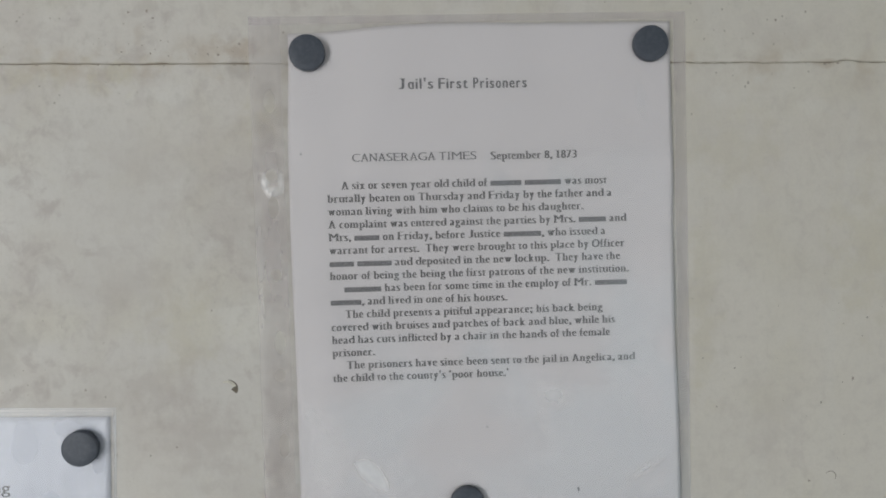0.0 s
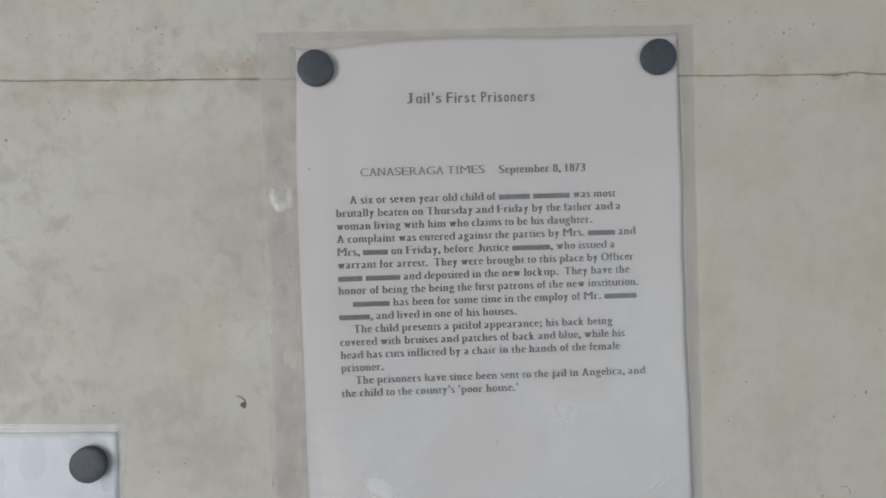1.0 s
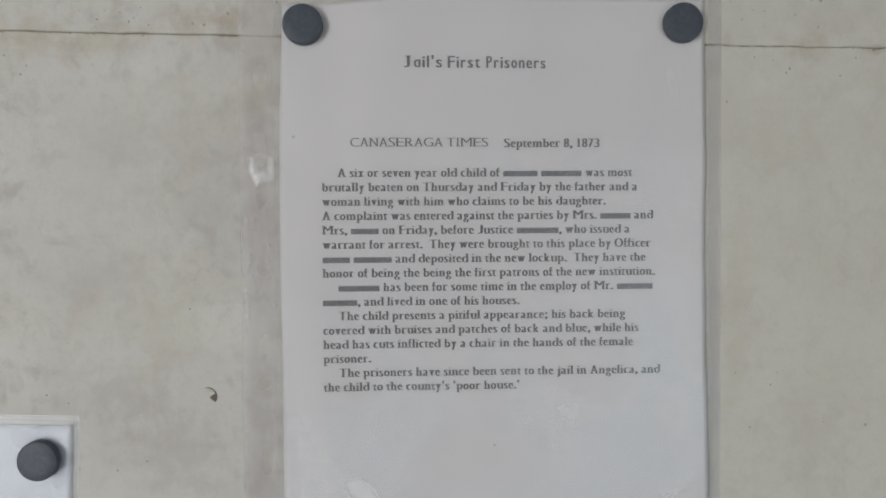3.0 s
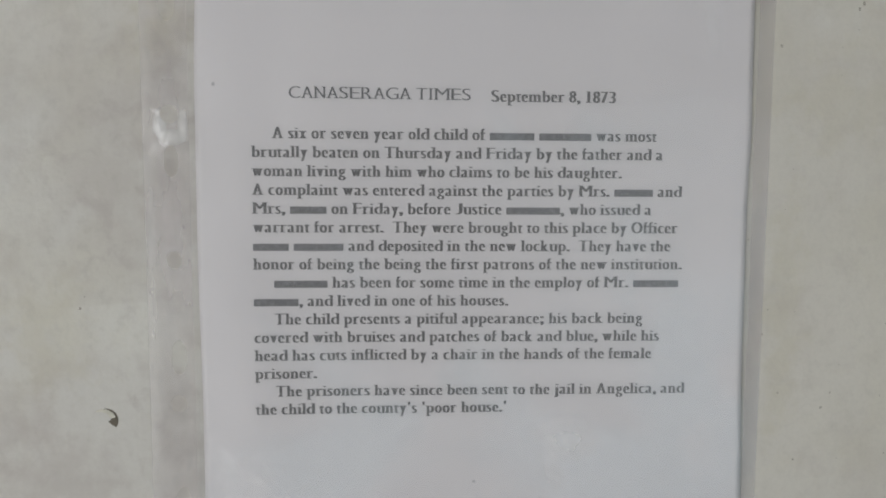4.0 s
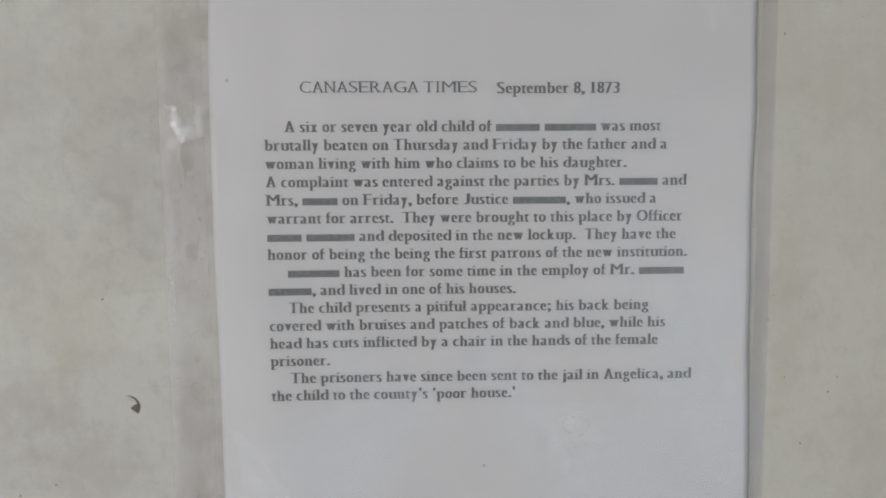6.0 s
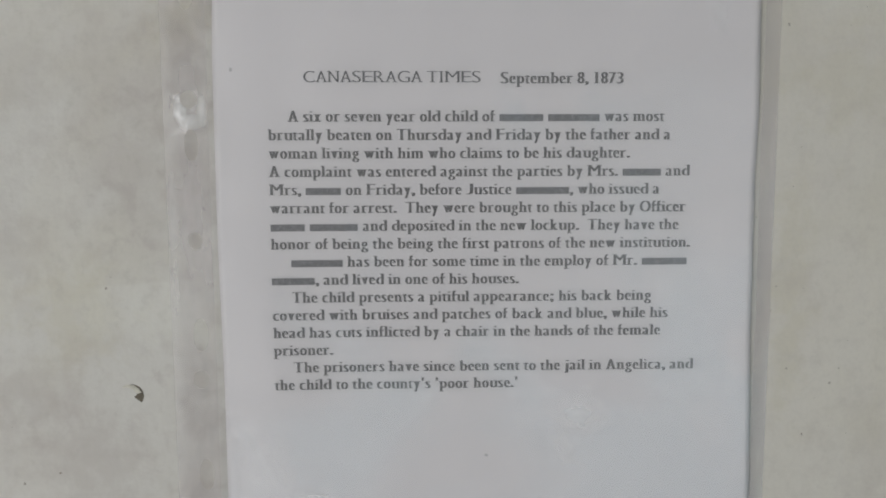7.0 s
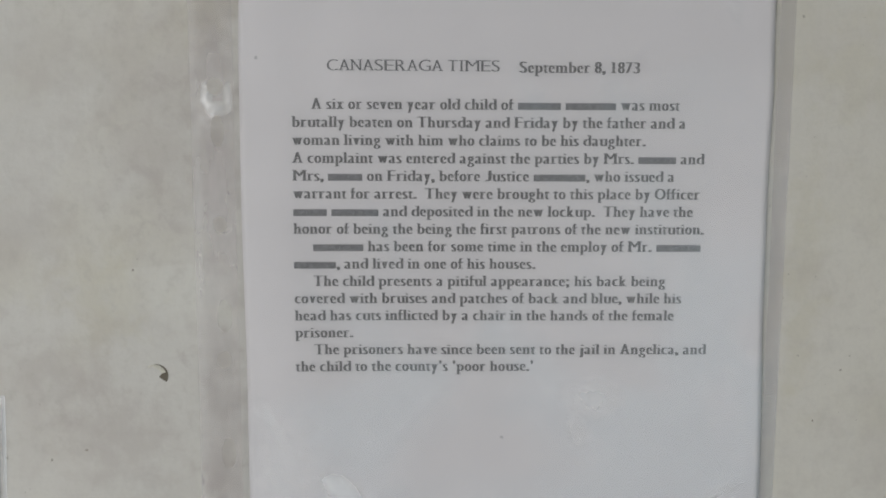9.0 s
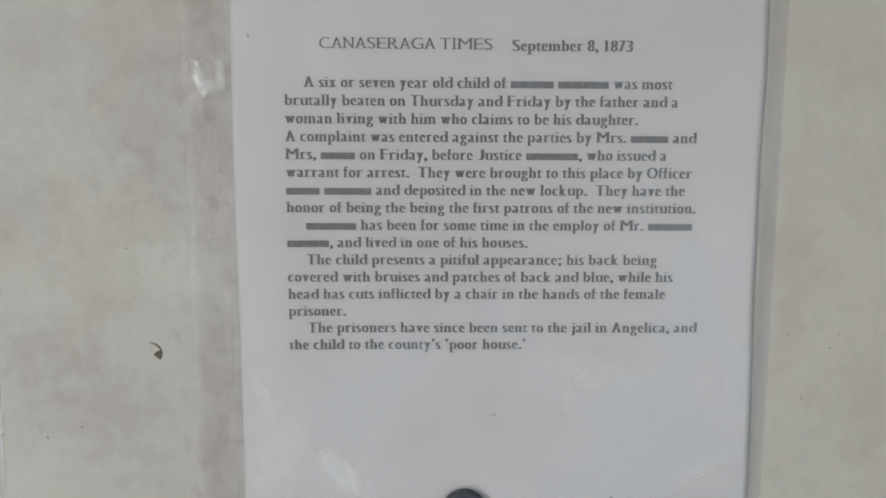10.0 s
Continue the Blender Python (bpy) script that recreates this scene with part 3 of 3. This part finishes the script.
def blot(bm, x, z, r, depth, seed, tall=1.0):
    """A small uneven flat mark."""
    rnd = random.Random(seed)
    ring = []
    for i in range(9):
        a, q = i / 9 * math.tau, r * rnd.uniform(0.5, 1.3)
        px, pz = x + q * math.cos(a), z + q * tall * math.sin(a)
        ring.append(bm.verts.new((px, -depth(px, pz) - 0.00008, pz)))
    mid = bm.verts.new((x, -depth(x, z) - 0.00016, z))
    for a, b in zip(ring, ring[1:] + ring[:1]):
        bm.faces.new((a, b, mid))
    return bm


bm = bmesh.new()
blot(bm, 0.0531, -0.1772, 0.0008, lift, 3, 2.2)
part("ink_mark", bm, M_INK, notice, "small upright ink tick")
for x, z, r, s in ((-0.1007, 0.0206, 0.0009, 4), (0.0009, -0.1388, 0.0007, 5)):
    part("smudge", blot(bmesh.new(), x, z, r, lift, s), M_SMUDGE, notice, "faint grey smudge")

# ---- second notice, brighter, lower on the wall ----
NOTICE_2 = NOTICE @ pose(-0.2130, 0, -0.1251, 0, 2.0, 0)


def lift_2(x, z):
    d = 0.0005 + 0.0002 * wave(x, z, 20, 21.0)
    return d + (0.0005 - d) * math.exp(-((x + 0.0147) ** 2 + (z + 0.0160) ** 2) / 0.016**2)


def film_2(x, z):
    d = lift_2(min(x, 0.0), min(z, 0.0)) + 0.0006 + 0.00018 * (1 + wave(x, z, 60, 22.0)) + 0.00006 * (1 + wave(x, z, 120, 23.0))
    d += (0.0006 - d) * max(step(0.0, 0.0014, x), step(0.0, 0.0012, z))
    return d + (0.0014 - d) * math.exp(-(((x + 0.0147) ** 2 + (z + 0.0160) ** 2) / 0.0115**2) ** 3)


second = tagged(new("notice_sheet"), "bright white sheet in a creased clear sleeve, held by a magnet", "notice")
second.matrix_world = NOTICE_2
smooth_faces(part("paper", thicken(sheet_mesh(-0.2159, 0, -0.2794, 0, 60, 70, lift_2), 0.00012), M_PAPER_2, second, "bright white paper"))
sleeve_2 = smooth_faces(part("sleeve", sheet_mesh(-0.222, 0.0034, -0.285, 0.0052, 150, 190, film_2), M_FILM_2, second, "clear creased plastic film"))


def ridge_2(x0, x1, z0, z1):
    bm = sheet_mesh(x0, x1, z0, z1, 8 if x1 - x0 < 0.01 else 160, 8 if z1 - z0 < 0.01 else 160, lambda x, z: film_2(x, z) + 0.00012)
    return bm


part("weld", ridge_2(0.0018, 0.0034, -0.285, 0.0052), M_FOLD, sleeve_2, "welded seam of the film")
part("weld", ridge_2(-0.222, 0.0018, 0.0038, 0.0052), M_FOLD, sleeve_2, "folded film edge")
part("fold", ridge_2(-0.222, 0.0010, 0.0004, 0.0034), M_FOLD, sleeve_2, "milky folded film")
part("text_line", line_mesh("ding", 0.0093, -0.0764, -0.0434, 0.014, False, 1.2, lift_2), M_INK_DARK, second, "grey-black printed lettering")


for ob in (sleeve, sleeve_2, *sleeve.children, *sleeve_2.children):
    ob.visible_shadow = False


# ---- magnets ----
def magnet_mesh(r=0.0100, h=0.0042, bevel=0.0006):
    """A ferrite disc whose axis points away from the wall; its back lies at y = 0."""
    bm = bmesh.new()
    rings = []
    for q, y in ((r - bevel * 0.5, 0.0), (r, -bevel * 0.5), (r, -h + bevel), (r - bevel * 0.35, -h + bevel * 0.3), (r - bevel, -h), (r * 0.5, -h - 0.00004)):
        rings.append([bm.verts.new((q * math.cos(i / 56 * math.tau), y, q * math.sin(i / 56 * math.tau))) for i in range(56)])
    for a, b in zip(rings, rings[1:]):
        for i in range(56):
            bm.faces.new((a[i], a[i - 1], b[i - 1], b[i]))
    bm.faces.new(rings[-1])
    bm.faces.new(rings[0][::-1])
    bmesh.ops.recalc_face_normals(bm, faces=bm.faces)
    return bm


magnet = part("magnet", magnet_mesh(), M_MAGNET)
tagged(magnet, "dark grey round ferrite magnet pinning a paper notice", "magnet", "magnets on the wall")
smooth_faces(magnet)
x, z, turn = MAGNETS[0]
magnet.matrix_world = NOTICE @ pose(x, -film_lift(x, z), z, 0, turn, 0)
for x, z, turn in MAGNETS[1:]:
    copy_thing(magnet, NOTICE @ pose(x, -film_lift(x, z), z, 0, turn, 0))
copy_thing(magnet, NOTICE_2 @ pose(-0.0150, -film_2(-0.0147, -0.0160), -0.0169, 0, 120, 0))

# ---- wear on the wall ----
def on_wall(x, z):
    return 0.0


SPOTS = [(-0.1948, 1.5981, 0.9), (-0.1845, 1.5988, 1.1), (-0.1815, 1.5950, 0.8), (0.1722, 1.5939, 1.2), (0.1897, 1.5989, 0.9), (-0.1342, 1.5806, 0.8), (-0.1461, 1.5747, 0.9), (-0.1263, 1.5618, 0.7),
         (-0.2683, 1.5369, 1.1), (-0.1531, 1.4312, 0.8), (-0.1745, 1.3534, 0.8), (-0.2245, 1.3872, 0.8), (0.1218, 1.4232, 0.6), (0.1384, 1.3695, 0.7), (0.2204, 1.3845, 1.2), (0.1942, 1.3240, 0.9), (-0.1096, 1.5870, 0.9)]
bm = bmesh.new()
for i, (x, z, mm) in enumerate(SPOTS):
    blot(bm, x, z, mm * 0.0008, on_wall, i)
rnd = random.Random(5)
for i in range(26):
    blot(bm, rnd.uniform(-0.200, -0.122), SEAM_Z + abs(rnd.gauss(0.004, 0.006)) + 0.0015, rnd.uniform(0.0002, 0.00062), on_wall, 700 + i, rnd.uniform(0.5, 1.1))
for i in range(36):
    x = rnd.uniform(-0.30, 0.30)
    if abs(x) > 0.09:
        blot(bm, x, joint_edge(x, -1) - rnd.uniform(-0.0004, 0.0010), rnd.uniform(0.00025, 0.0006), on_wall, 900 + i, rnd.uniform(0.5, 1.0))
for x, z, wide in ((0.2015, 1.5688, 0.0014), (0.2040, 1.5691, 0.0010), (0.2095, 1.5694, 0.0011), (-0.1370, 1.5690, 0.0009), (-0.1760, 1.5686, 0.0008), (-0.2452, 1.5690, 0.0009)):
    blot(bm, x, z, wide, on_wall, int(x * 9000), 0.45)
tagged(part("specks", bm, M_SPECK), "dark dirt specks on the painted wall", "dirt", kind="stuff")
bm = bmesh.new()
rnd = random.Random(11)
for i in range(760):
    x = rnd.uniform(-0.33, 0.33)
    z = SEAM_Z + rnd.gauss(0.012, 0.018) if i % 3 == 0 else rnd.uniform(1.33, 1.40) if i % 3 == 1 and x < 0 else rnd.uniform(1.27, 1.66)
    if wave(x, z, 11, 17.0) < 0.02 or abs(z - SEAM_Z) < 0.003:
        continue
    blot(bm, x, z, 0.00018 + 0.00048 * rnd.random() ** 2, on_wall, 100 + i, rnd.uniform(0.7, 1.5))
tagged(part("specks", bm, M_FAINT), "faint brown specks on the painted wall", "dirt", kind="stuff")


def crescent(cx, cz, r, width, a0, a1, taper, y):
    """A flat sickle-shaped mark that swells towards one end."""
    bm = bmesh.new()
    rows = []
    for i in range(17):
        t = i / 16
        a = radians(a0 + (a1 - a0) * t)
        w = width * (t**taper) * (1.0 if t < 0.8 else 1.0 - 1.5 * (t - 0.8)) + 0.00008
        w *= 1 + 0.25 * wave(t * 3, r, 3.0, cx)
        rows.append([bm.verts.new((cx + q * math.cos(a), -y - dy, cz + q * math.sin(a))) for q, dy in ((r - w, 0.0), (r - w * 0.5, 0.00012), (r, 0.0))])
    for a, b in zip(rows, rows[1:]):
        for i in range(2):
            bm.faces.new((a[i], a[i + 1], b[i + 1], b[i]))
    bmesh.ops.recalc_face_normals(bm, faces=bm.faces)
    return bm


chip = tagged(part("paint_chip", crescent(-0.1441, 1.3864, 0.0048, 0.0048, 100, -36, 1.15, 0.0001), M_CHIP), "sickle-shaped chip in the wall paint, showing brown primer", "paint chip")
part("flake", crescent(-0.1450, 1.3861, 0.0050, 0.0022, 130, 20, 0.5, 0.0002), M_FLAKE, chip, "lifted cream paint flake")
tagged(part("paint_chip", crescent(0.2075, 1.3260, 0.0034, 0.0004, 150, -30, 0.3, 0.0001), M_SPECK), "thin curved scratch in the wall paint", "paint chip")
